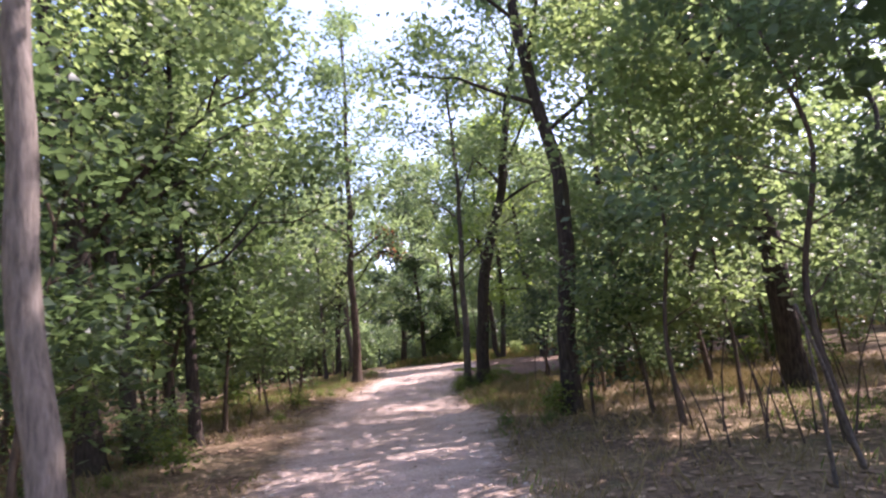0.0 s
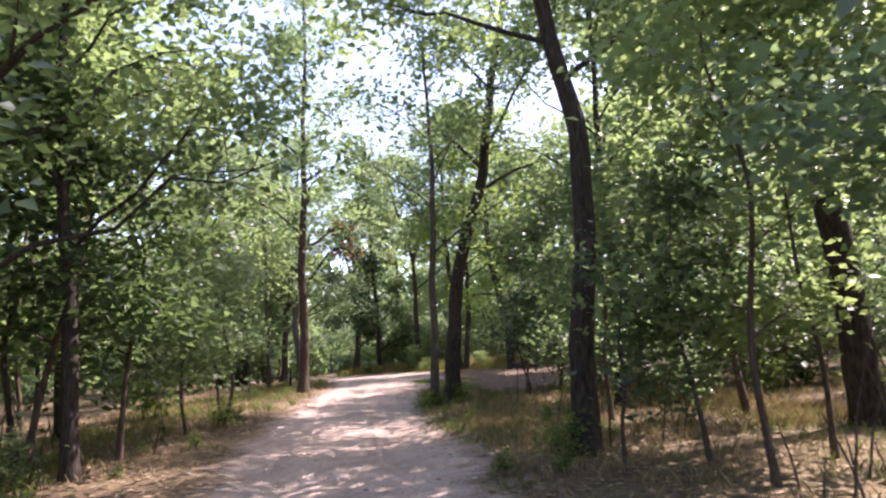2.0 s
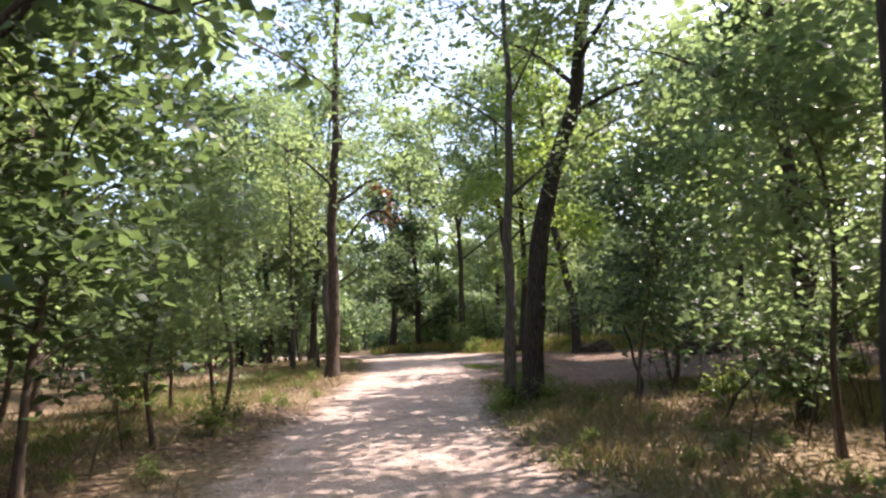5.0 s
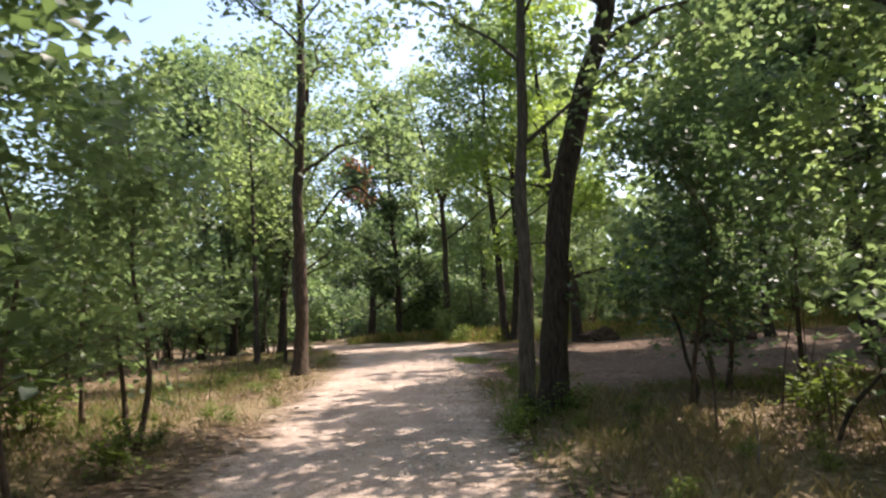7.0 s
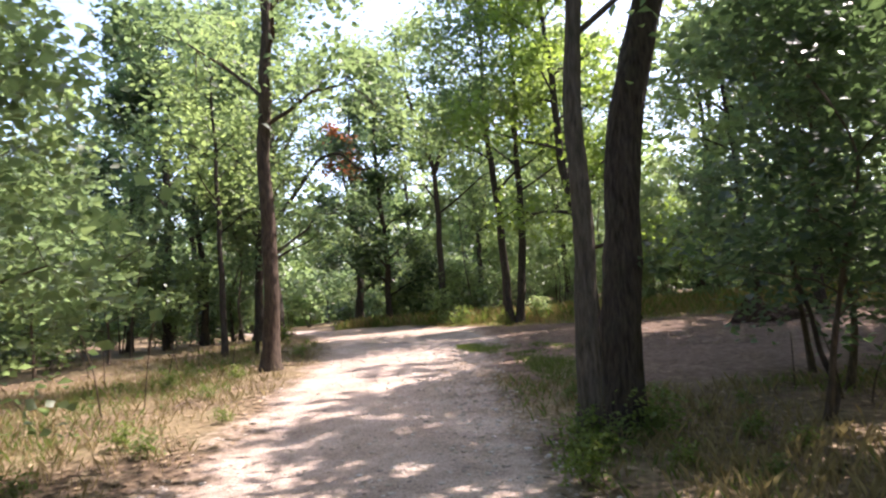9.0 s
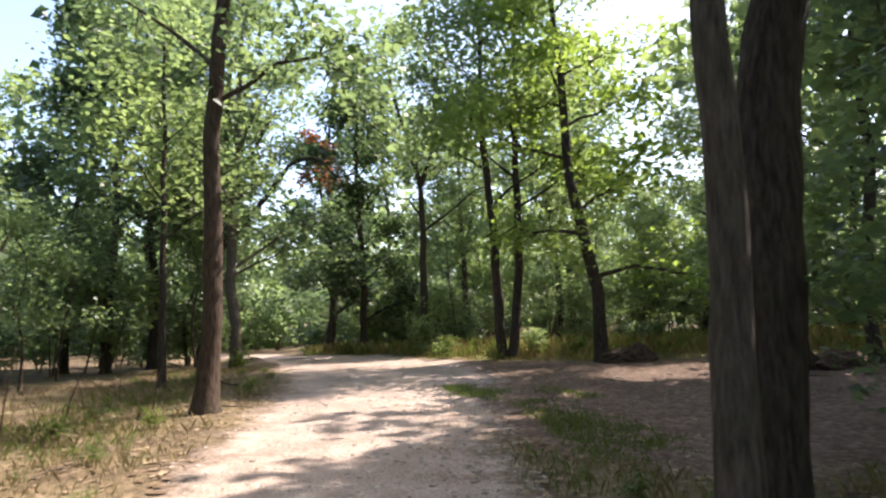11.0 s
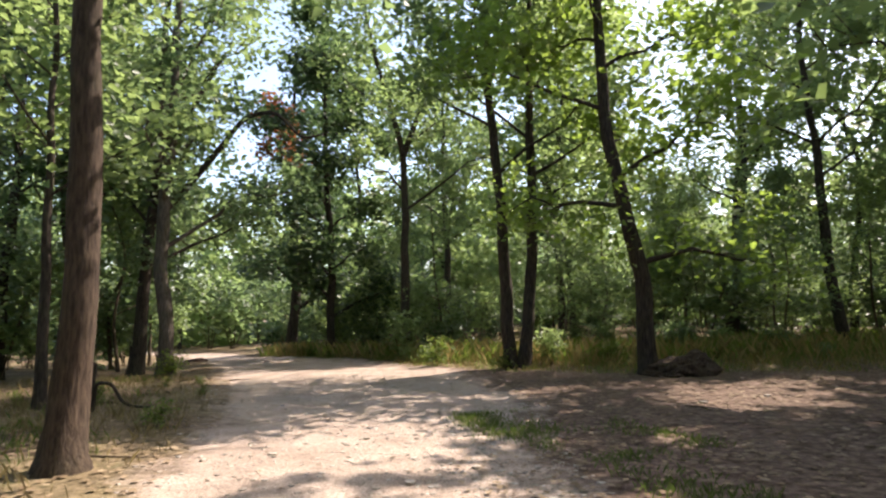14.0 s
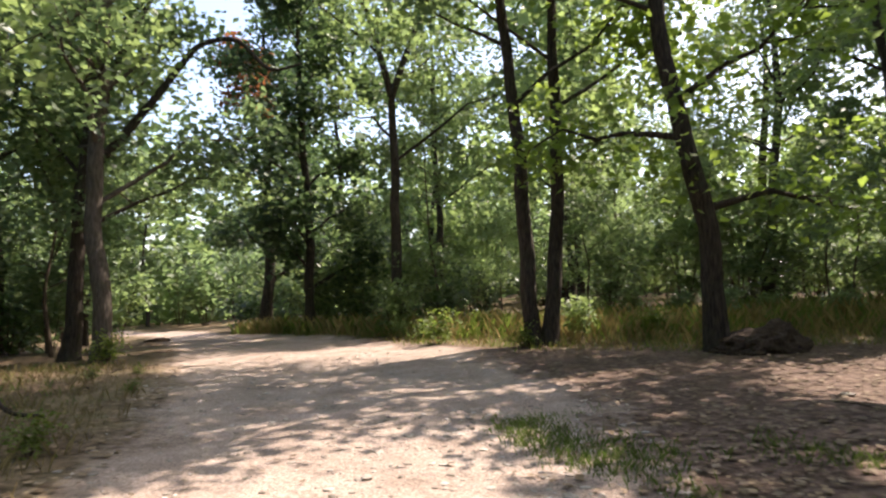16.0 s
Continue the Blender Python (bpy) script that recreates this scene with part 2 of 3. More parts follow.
def build_ground():
    xs, ys = axis(-13, 15, 0.2, 900), axis(-1, 58, 0.2, 900)
    gx, gy = np.meshgrid(xs, ys)
    gz = ground_z(gx, gy)
    nx, ny = len(xs), len(ys)
    idx = np.arange(nx * ny).reshape(ny, nx)
    quads = np.stack([idx[:-1, :-1], idx[:-1, 1:], idx[1:, 1:], idx[1:, :-1]], -1).reshape(-1, 4)
    me = mesh("ground", np.stack([gx, gy, gz], -1).reshape(-1, 3), quads.tolist(), GROUND)
    for name, values in (("edge", np.clip(path_edge(gx, gy), -3, 1)), ("clearing", clearing(gx, gy))):
        me.attributes.new(name, "FLOAT", "POINT").data.foreach_set("value", values.astype(np.float32).ravel())
    tagged(new("ground", me), "woodland floor of dry earth, leaf litter and straw with a pale dirt path", "ground", kind="structure")


build_ground()


# ---- trees ----
def grow(rng, line, r0, crown_from, spread, limbs, leaf_count, leaf_size, clump=0.42, limb_rise=0.45, top_r=0.25, flare=0.5, sides=12, turn=None):
    """Trunk, limbs and leaf places of one tree whose stem follows line."""
    stem = spline(line, 0.3)
    way = rng.uniform(0, 6.28, 4)
    h = stem[:, 2]
    stem[:, 0] += (0.035 * np.sin(h * 1.1 + way[0]) + 0.015 * np.sin(h * 3.1 + way[1])) * np.clip(h, 0, 1)
    stem[:, 1] += (0.035 * np.sin(h * 0.9 + way[2]) + 0.015 * np.sin(h * 2.7 + way[3])) * np.clip(h, 0, 1)
    height = stem[-1][2] - stem[0][2]
    share = (stem[:, 2] - stem[0][2]) / height
    radii = [r0 * (1 - (1 - top_r) * s) * (1 + flare * math.exp(-s * height / 0.28)) for s in share]
    trunk = tube(stem, radii, sides, rng, 0.08)
    made, tips, twigs = [], [], []
    for k in range(limbs):
        s = crown_from + (0.97 - crown_from) * ((k + rng.uniform(0.1, 0.9)) / limbs)
        i = min(int(np.searchsorted(share, s)), len(stem) - 1)
        a = (turn if turn is not None else 0) + k * 2.4 + rng.uniform(-0.5, 0.5)
        u = (s - crown_from) / (1 - crown_from)
        length = spread * rng.uniform(0.75, 1.15) * (1 - 0.55 * u)
        rise = limb_rise + 0.5 * u + rng.uniform(-0.15, 0.15)
        way = np.array([math.cos(a), math.sin(a), rise])
        n = 6
        pts = [stem[i] + way * length * q + np.array([0, 0, -0.18 * length * q * q]) + (rng.normal(0, 0.06 * length, 3) * q) for q in np.linspace(0, 1, n)]
        lr = max(0.012, radii[i] * 0.42)
        made.append(tube(pts, [lr * (1 - 0.8 * q) for q in np.linspace(0, 1, n)], 6))
        for j in range(7):
            q = rng.uniform(0.3, 1)
            b = np.array([np.interp(q, np.linspace(0, 1, n), np.array(pts)[:, c]) for c in range(3)])
            w = way * 0.5 + rng.normal(0, 0.75, 3)
            e = b + w / np.linalg.norm(w) * length * rng.uniform(0.2, 0.45)
            if j > 3:
                tips += [b * 0.45 + e * 0.55, e, e]
                continue
            twigs.append(tube([b, (b + e) / 2 + rng.normal(0, 0.04, 3), e], [lr * 0.35, lr * 0.25, 0.004], 3))
            tips += [b * 0.45 + e * 0.55, e, e]
    tips = np.array(tips)
    weight = rng.uniform(0.08, 1, len(tips)) ** 2.6
    index = rng.choice(len(tips), leaf_count, p=weight / weight.sum())
    pick, tilt = tips[index], rng.normal(0, 0.6, (len(tips), 2))[index]
    places = pick + rng.normal(0, 1, (leaf_count, 3)) * np.array([clump, clump, clump * 0.62])
    return trunk, made, join(twigs), places, tilt, leaf_size * rng.uniform(0.6, 1.25, leaf_count)


def plant(name, label, rng, at, line, r0, bark, leaf, category="tree", group="", **how):
    """One tree: an Empty at its foot with trunk, limbs and crown."""
    x, y = at
    root = tagged(new(name), label, category, group)
    root.matrix_basis = pose(x, y, float(ground_z(x, y)))
    trunk, limbs, twigs, places, tilt, sizes = grow(rng, line, r0, **how)
    part("trunk", mesh("trunk", *trunk, bark), root)
    for l in limbs:
        part("limb", mesh("limb", *l, bark), root)
    tagged(part("twig_spray", mesh("twig_spray", *twigs, TWIG), root), kind="stuff")
    tagged(part("crown", leaves_mesh("crown", places, sizes, rng, leaf, tilt=tilt), root), kind="stuff")
    return root


NEAR = dict(leaf_size=0.15)


def measured(name, label, seed, y, xz, r0, top, bark, leaf, **how):
    """A tree whose stem passes the given (x, z) places, and goes on up to the height top."""
    if y < 22:
        how = {**how, "leaf_size": NEAR["leaf_size"], "leaf_count": int(how["leaf_count"] * 1.5)}
    if y > 30:
        top = min(top, 12.5)
    x0 = xz[0][0]
    z0 = float(ground_z(x0, y))
    line = [(0, 0, -0.15)] + [(x - x0, 0.03 * (z - z0), z - z0) for x, z in xz[1:]]
    (ax, ay, az), (bx, by, bz) = line[-2], line[-1]
    if top > bz + 1:
        k = (bx - ax) / (bz - az) * 0.5
        line += [(bx + k * (top - bz) * 0.5, by + 0.2, bz + (top - bz) * 0.5), (bx + k * (top - bz), by + 0.1, top)]
    return plant(name, label, np.random.default_rng(seed), (x0, y), line, r0, bark, leaf, **how)


BIG = dict(crown_from=0.36, spread=3.6, limbs=12, leaf_count=6500, leaf_size=0.19, clump=0.44, limb_rise=0.75)
OAK = "tall woodland tree with dark furrowed bark beside the dirt path"
measured("tree", "tall dark trunk leaning over undergrowth beside the dirt path", 1, 12.22, [(2.06, 0), (2.2, 1.5), (2.3, 2.9), (2.25, 4.27), (2.0, 5.76), (1.8, 7.42)], 0.185, 13, BARK, LEAF, **BIG)
measured("tree", "leaning dark-barked tree standing close to a thinner pale one", 2, 20.86, [(0.93, 0), (1.03, 1.1), (1.15, 2.07), (1.33, 3.39), (1.52, 4.2), (1.8, 5.12), (2.0, 5.7)], 0.21, 14, BARK, LEAF, **BIG)
measured("tree", "slender straight tree with rough grey-brown bark at the path's edge", 3, 20.3, [(0.46, 0), (0.5, 1.09), (0.54, 2.19), (0.58, 3.28), (0.65, 4.31), (0.62, 5.52)], 0.115, 10, BARK_MID, LEAF, **{**BIG, "limbs": 8, "leaf_count": 3200, "spread": 2.6})
measured("tree", "straight brown trunk with flared roots on the grassy verge", 4, 28.95, [(-3.98, 0), (-3.98, 2.85), (-4.0, 5.1), (-3.92, 9.6)], 0.18, 16, BARK_BROWN, LEAF, **{**BIG, "crown_from": 0.3, "flare": 0.85})
measured("tree", "slim dark tree rising from shrubs at the path's edge", 5, 13.3, [(-5.0, 0), (-5.12, 1.6), (-5.3, 3.35), (-5.44, 5.35), (-5.5, 6.3)], 0.13, 10, BARK, LEAF, **{**BIG, "crown_from": 0.3, "spread": 2.6})
measured("tree", "dark stem of a twin-trunked tree at the clearing's edge", 6, 37.46, [(2.64, 0), (2.56, 1.78), (2.38, 3.98), (2.19, 6.78)], 0.165, 16, BARK, LEAF, **BIG)
measured("tree", "straight stem of a twin-trunked tree at the clearing's edge", 7, 37.39, [(2.91, 0), (3.13, 1.77), (3.17, 4.52), (3.19, 6.78)], 0.155, 16, BARK, LEAF, **BIG)
forked = measured("tree", "forked grey trunk standing in tall grass behind the clearing", 8, 43.4, [(0.74, 0), (0.66, 3.5), (0.55, 6.74), (0.27, 7.95), (-0.6, 10.5)], 0.17, 17, BARK, LEAF, **BIG)
measured("tree", "leaning tree with leaves coloured lighter as if sunlit beside an earth mound", 9, 34.9, [(4.86, 0), (4.79, 1.77), (4.52, 3.31), (4.24, 4.75), (4.12, 5.65)], 0.19, 13, BARK, LEAF_SUNLIT, **{**BIG, "crown_from": 0.18, "spread": 3.2, "limbs": 14, "leaf_size": 0.19, "leaf_count": 9000, "turn": 0.2, "limb_rise": 0.3})
measured("tree", OAK, 10, 52.73, [(-3.61, 0), (-3.38, 2.93), (-3.58, 6.18)], 0.25, 18, BARK, LEAF_DARK, **{**BIG, "crown_from": 0.15, "leaf_size": 0.24})
measured("tree", OAK, 11, 39.53, [(-5.65, 0), (-5.71, 1.19), (-5.89, 2.55), (-5.83, 5.95)], 0.2, 15, BARK_MID, LEAF, **{**BIG, "crown_from": 0.2})
arched = measured("tree", OAK, 12, 41.1, [(-6.82, 0), (-6.71, 1.21), (-6.6, 3.93)], 0.19, 13, BARK, LEAF, **{**BIG, "crown_from": 0.2})
for line, r in (([(0.22, 0.1, 4.1), (1.0, 0.1, 5.0), (1.75, 0, 5.95), (2.65, 0, 7.25), (3.5, 0, 7.45), (4.25, 0.1, 6.65), (5.0, 0.2, 6.95)], 0.12),
                ([(0.25, 0.12, 4.4), (0.8, 0.1, 6.6), (1.27, 0, 7.55), (2.05, 0, 9.1)], 0.13)):
    line = spline(line, 0.2)
    part("limb", mesh("limb", *tube(line, np.linspace(r, 0.03, len(line)), 8), BARK), arched, "long dark arching limb")
line = spline([(-0.19, 0.19, 6.5), (0.1, 0.15, 7.4), (0.55, 0.1, 8.6), (0.9, 0.1, 9.7), (1.3, 0.1, 11.0)], 0.2)
part("limb", mesh("limb", *tube(line, np.linspace(0.11, 0.03, len(line)), 8), BARK), forked, "second dark arm of the fork")
measured("tree", OAK, 13, 44.3, [(12.55, 0), (12.85, 2.5), (13.42, 7.0), (13.31, 11.7)], 0.2, 17, BARK, LEAF, **{**BIG, "crown_from": 0.3})
measured("tree", OAK, 14, 47.12, [(13.96, 0), (14.75, 4.9), (15.18, 10.07), (15.03, 13.74)], 0.2, 17, BARK, LEAF, **BIG)
measured("tree", "thick leaning dark trunk behind leafy saplings", 15, 12.7, [(6.42, 0), (6.25, 2.5), (5.66, 6.14), (4.9, 7.64)], 0.25, 13, BARK, LEAF_DARK, **BIG)
measured("tree", "thick dark trunk in the shade of dense leaves", 16, 10.96, [(-5.83, 0), (-6.05, 2.5), (-6.24, 4.55), (-6.78, 7.65)], 0.24, 12, BARK, LEAF, **{**BIG, "crown_from": 0.25})
measured("tree", "dark trunk standing close behind a thicker one", 17, 11.6, [(-5.4, 0), (-5.6, 1.6), (-5.86, 3.16), (-6.65, 6.34)], 0.15, 9, BARK, LEAF_DARK, **{**BIG, "crown_from": 0.25, "leaf_count": 3000})
measured("tree", "smooth pale grey trunk at the very edge of the path", 18, 4.2, [(-2.49, 0), (-2.53, 0.44), (-2.68, 2.11), (-2.8, 3.66)], 0.13, 9, BARK_PALE, LEAF, **{**BIG, "crown_from": 0.5, "leaf_count": 2600, "spread": 2.2, "flare": 0.15})
measured("tree", OAK, 19, 46.94, [(-1.74, 0), (-1.69, 2.5), (-1.96, 5.48)], 0.17, 12, BARK, LEAF_DARK, **{**BIG, "crown_from": 0.08, "limbs": 16, "spread": 2.6, "leaf_count": 8000, "leaf_size": 0.26})
measured("tree", OAK, 20, 38.02, [(11.95, 0), (11.68, 2.23), (11.49, 4.56)], 0.16, 12, BARK, LEAF, **BIG)
measured("tree", OAK, 21, 17.53, [(4.33, 0), (4.4, 2.27), (4.37, 4.56)], 0.13, 10, BARK, LEAF, **BIG)
measured("tree", OAK, 22, 33.85, [(-6.22, 0), (-6.24, 2.35), (-6.39, 4.74)], 0.1, 9, BARK, LEAF, **{**BIG, "spread": 2.4, "leaf_count": 3500})
measured("tree", OAK, 23, 43.19, [(-9.42, 0), (-9.39, 2.18), (-9.67, 4.59)], 0.17, 14, BARK, LEAF, **BIG)
measured("tree", OAK, 24, 41.38, [(-10.35, 0), (-10.35, 2.25), (-10.31, 4.65)], 0.17, 14, BARK, LEAF, **BIG)
measured("tree", OAK, 25, 49.64, [(8.52, 0), (8.41, 2.58), (8.3, 5.55)], 0.17, 16, BARK, LEAF, **BIG)
measured("tree", OAK, 26, 51.92, [(3.43, 0), (3.43, 2.49), (3.29, 5.47)], 0.18, 16, BARK, LEAF, **BIG)


# ---- young trees of the understorey ----
def sapling_kinds():
    kinds = []
    for k, (h, spread, count, leaf, size) in enumerate([(6.2, 2.0, 4000, LEAF, 0.15), (5.0, 1.8, 3300, LEAF, 0.145), (7.4, 2.2, 4500, LEAF, 0.155), (4.0, 1.5, 2500, LEAF_DARK, 0.145), (5.6, 1.9, 3500, LEAF, 0.15)]):
        rng = np.random.default_rng(100 + k)
        line = [(0, 0, -0.1)] + [(rng.normal(0, 0.1) * q, rng.normal(0, 0.1) * q, h * q / 4) for q in (1, 2, 3, 4)]
        kinds.append(plant("sapling", "leafy young tree on a thin brown stem in the undergrowth", rng, (-20 - 3 * k, 30), line, 0.045 + 0.006 * (k % 3), TWIG, leaf,
                           category="sapling", group="saplings along the path", crown_from=0.2, spread=spread, limbs=11, leaf_count=count, leaf_size=size, clump=0.31, top_r=0.15, sides=7))
    return kinds


KINDS = sapling_kinds()
rng = np.random.default_rng(7)


def free(x, y, margin):
    return path_edge(x, y) < -margin and clearing(x, y) < 0.05


def set_copy(kinds, x, y, scale, spin):
    ob = copy_thing(kinds, pose(x, y, float(ground_z(x, y)) - 0.02, rng.normal(0, 2), rng.normal(0, 2), spin))
    ob.scale = (scale, scale, scale * rng.uniform(0.9, 1.1))
    return ob


def scatter(kinds, count, area, margin, gap, scales, taken, keep=lambda x, y: True):
    tries = placed = 0
    while placed < count and tries < count * 40:
        tries += 1
        x, y = rng.uniform(area[0], area[1]), rng.uniform(area[2], area[3])
        if not free(x, y, margin) or not keep(x, y) or any((x - a) ** 2 + (y - b) ** 2 < gap * gap for a, b in taken):
            continue
        taken.append((x, y))
        set_copy(kinds[int(rng.integers(len(kinds)))], x, y, rng.uniform(*scales), rng.uniform(0, 360))
        placed += 1


taken = []
# those that stand close beside the path
# kind 3 on the left: its darker leaf colour stands in for shade
for k, x, y, s, spin in [(0, 3.12, 9.48, 0.9, 10), (2, 4.19, 7.42, 0.85, 50), (0, 4.45, 10.64, 0.8, 80), (3, 3.14, 10.84, 0.8, 200), (0, -4.72, 17.51, 0.75, 30), (1, -4.52,
                    19.76, 0.85, 120), (3, -5.04, 14.95, 1.25, 60), (2, -6.21, 21.98, 0.75, 200), (3, 2.82, 20.5, 0.85, 20), (1, 4.02, 21.91, 0.9,
                    90), (4, 3.36, 15.17, 0.85, 140), (0, 5.3, 19.09, 0.9, 310), (3, -5.97, 13.82, 1.45, 70), (1, -4.77, 8.61, 0.5, 250), (0, 4.4, 23.16, 0.95, 40), (4, 6.34, 23.67, 1.0, 170), (3, -6.9, 8.4, 0.7, 10), (3, -4.51, 6.85, 1.1, 60), (2, -6.65, 15.0, 1.1, 130),
                    (0, -7.43, 16.87, 1.15, 220), (2, 5.47, 14.41, 1.15, 75), (0, -7.64, 42.47, 1.15, 30), (2, -8.67, 45.1, 1.1, 100), (1, -8.12,
                    47.39, 1.2, 210), (0, -9.82, 49.4, 1.2, 20)]:
    taken.append((x, y))
    set_copy(KINDS[k], x, y, s, spin)
scatter(KINDS, 24, (-15, -5, 5.03, 38.99), 2.6, 2.5, (0.7, 1.15), taken, lambda x, y: y < 23.9 or x < -8)
scatter(KINDS, 18, (4.5, 16, 5.03, 27.04), 3.6, 2.4, (0.7, 1.15), taken, lambda x, y: y < 22.01 or x > 11)
scatter(KINDS, 38, (-16, 26, 38.99, 66.03), 2.6, 3.0, (0.7, 1.1), taken)
scatter(KINDS, 11, (8, 20, 36.48, 53.46), 2.6, 2.6, (0.6, 0.95), taken)


# ---- the wood behind ----
def wood_kinds():
    kinds = []
    for k, (h, spread, leaf) in enumerate([(15, 3.6, LEAF), (17, 4.0, LEAF), (13, 3.2, LEAF_DARK), (14, 3.4, LEAF)]):
        g = np.random.default_rng(200 + k)
        line = [(0, 0, -0.1)] + [(g.normal(0, 0.12) * q, g.normal(0, 0.12) * q, h * q / 6) for q in range(1, 7)]
        kinds.append(plant("tree", "woodland tree with a dark slender trunk and open crown", g, (-26 - 5 * k, 45), line, 0.16, BARK, leaf, group="trees of the wood",
                           crown_from=0.26, spread=spread, limbs=12, leaf_count=2400, leaf_size=0.44, clump=0.52, limb_rise=0.7, sides=8))
    return kinds


WOOD = wood_kinds()
# first four and (10.0, 31.4) added at the right to shade path and clearing
for k, x, y in [(2, 9.14, 25.66), (0, 10.46, 27.62), (1, 12.2, 29.3), (0, 14.17, 32.36), (0, 17.4, 44.2), (1, 10.0, 31.4), (2, -9.21, 12.65), (0, -7.62, 18.45),
                    (1, -9.54, 22.96), (1, -10.54, 46.63), (0, -9.91, 51.62), (2, -12.46, 43.09), (2, 7.35, 9.34), (0, 8.83, 6.26), (0, 15.95, 40.11),
                    (1, 19.97, 37.16), (0, 7.11, 46.96), (1, -0.25, 59.07), (0, 4.76, 61.74), (1, 10.76, 57.59)]:
    taken.append((x, y))
    set_copy(WOOD[k], x, y, 0.95, 70 * k + 13 * x)
scatter(WOOD, 18, (-30, -7, -5.03, 38.99), 4, 4.0, (0.8, 1.1), taken)
scatter(WOOD, 11, (11, 30, -5.03, 27.67), 5, 4.2, (0.8, 1.1), taken)
scatter(WOOD, 14, (16, 45, 30.19, 53.46), 5, 5.0, (0.8, 1.1), taken)
scatter(WOOD, 33, (-40, 40, 50.31, 84.9), 3, 4.4, (0.62, 0.85), taken)


def shrub_kinds():
    kinds = []
    for k, (h, spread, stems, count, leaf) in enumerate([(2.2, 0.9, 6, 700, LEAF), (1.5, 0.7, 6, 520, LEAF_DARK), (2.8, 1.2, 6, 950, LEAF), (1.1, 0.6, 5, 420, GRASS_GREEN)]):
        g = np.random.default_rng(300 + k)
        root = tagged(new("shrub"), "low leafy shrub with several thin brown stems", "shrub", "undergrowth shrubs")
        root.matrix_basis = pose(-22 - 3 * k, 20, float(ground_z(-22 - 3 * k, 20)))
        tips = []
        for j in range(stems):
            a = 2.4 * j + g.uniform(-0.4, 0.4)
            e = np.array([math.cos(a) * spread * g.uniform(0.4, 1), math.sin(a) * spread * g.uniform(0.4, 1), h * g.uniform(0.65, 1)])
            pts = [(math.cos(a) * 0.05, math.sin(a) * 0.05, -0.05), e * np.array([0.35, 0.35, 0.4]), e * np.array([0.6, 0.65, 0.7]), e]
            part("stem", mesh("stem", *tube(spline(pts, 0.45), np.linspace(0.018, 0.005, len(spline(pts, 0.45))), 4), TWIG), root)
            tips += [e * q + g.normal(0, 0.18, 3) for q in (0.45, 0.6, 0.75, 0.9, 1.0)]
        tips = np.array(tips)
        at = tips[g.integers(0, len(tips), count)] + g.normal(0, 1, (count, 3)) * np.array([0.24, 0.24, 0.17])
        at[:, 2] = np.maximum(at[:, 2], 0.08)
        tagged(part("foliage", leaves_mesh("foliage", at, g.uniform(0.11, 0.25, count) * (0.8 if leaf == GRASS_GREEN else 1.0), g, leaf), root), kind="stuff")
        kinds.append(root)
    return kinds


SHRUBS = shrub_kinds()
low = []
for k, x, y, s in [(3, 0.55, 20.13, 0.38), (3, 0.31, 20.03, 0.32), (3, 1.18, 20.51, 0.42), (3, 0.17, 19.36, 0.3), (3, -4.32, 18.63, 0.5), (3, 1.72, 11.98, 0.5), (3,
                    -4.02, 9.84, 0.5), (1, -5.01, 11.09, 0.6), (3, 2.33, 37.19, 0.4), (3, 0.99, 38.97, 0.6), (3, -5.46, 39.13, 0.5), (0, 0.43, 42.21,
                    0.7)]:
    low.append((x, y))
    set_copy(SHRUBS[k], x, y, s, rng.uniform(0, 360))
scatter(SHRUBS, 17, (-14, -4.3, 5.03, 38.99), 1.6, 1.3, (0.5, 1.0), low, lambda x, y: x < -6.5 if y < 25.16 else x < -9)
scatter(SHRUBS, 19, (3.0, 14, 6.29, 26.41), 2.4, 1.3, (0.5, 1.0), low, lambda x, y: 14.5 < y < 21.38 or x > 11)
scatter(SHRUBS[:3], 80, (-18, 26, 40.25, 60.37), 1.4, 1.5, (0.7, 1.6), low)
scatter(SHRUBS[:3], 56, (-35, 35, 57.86, 78.61), 1.4, 1.9, (1.2, 2.4), low)
scatter(SHRUBS[:3], 32, (14, 30, 27.67, 44.02), 1.4, 1.8, (0.9, 1.5), low)
scatter(SHRUBS[:3], 32, (-30, -12, 12.58, 44.02), 1.4, 2.2, (1.0, 1.6), low)


def far_woods():
    """Leaf masses that close the view between the trunks, far behind."""
    g = np.random.default_rng(31)
    n = 80000
    a = g.uniform(-0.5 * math.pi, 1.5 * math.pi, n)
    d = g.uniform(92, 135, n)
    x, y = d * np.sin(a) * 0.7, 19 + 0.63 * d * np.cos(a)
    lump = 0.5 + 0.5 * np.sin(a * 23) * np.sin(a * 57 + 1)
    z = ground_z(x, y) + (10 + 7 * lump) * g.uniform(0, 1, n) ** 1.8
    ob = new("far_woods", leaves_mesh("far_woods", np.stack([x, y, z], 1), g.uniform(0.7, 1.7, n), g, LEAF, flat=0.3))
    tagged(ob, "dense distant woodland foliage closing the view all round", "woods", kind="stuff")


far_woods()


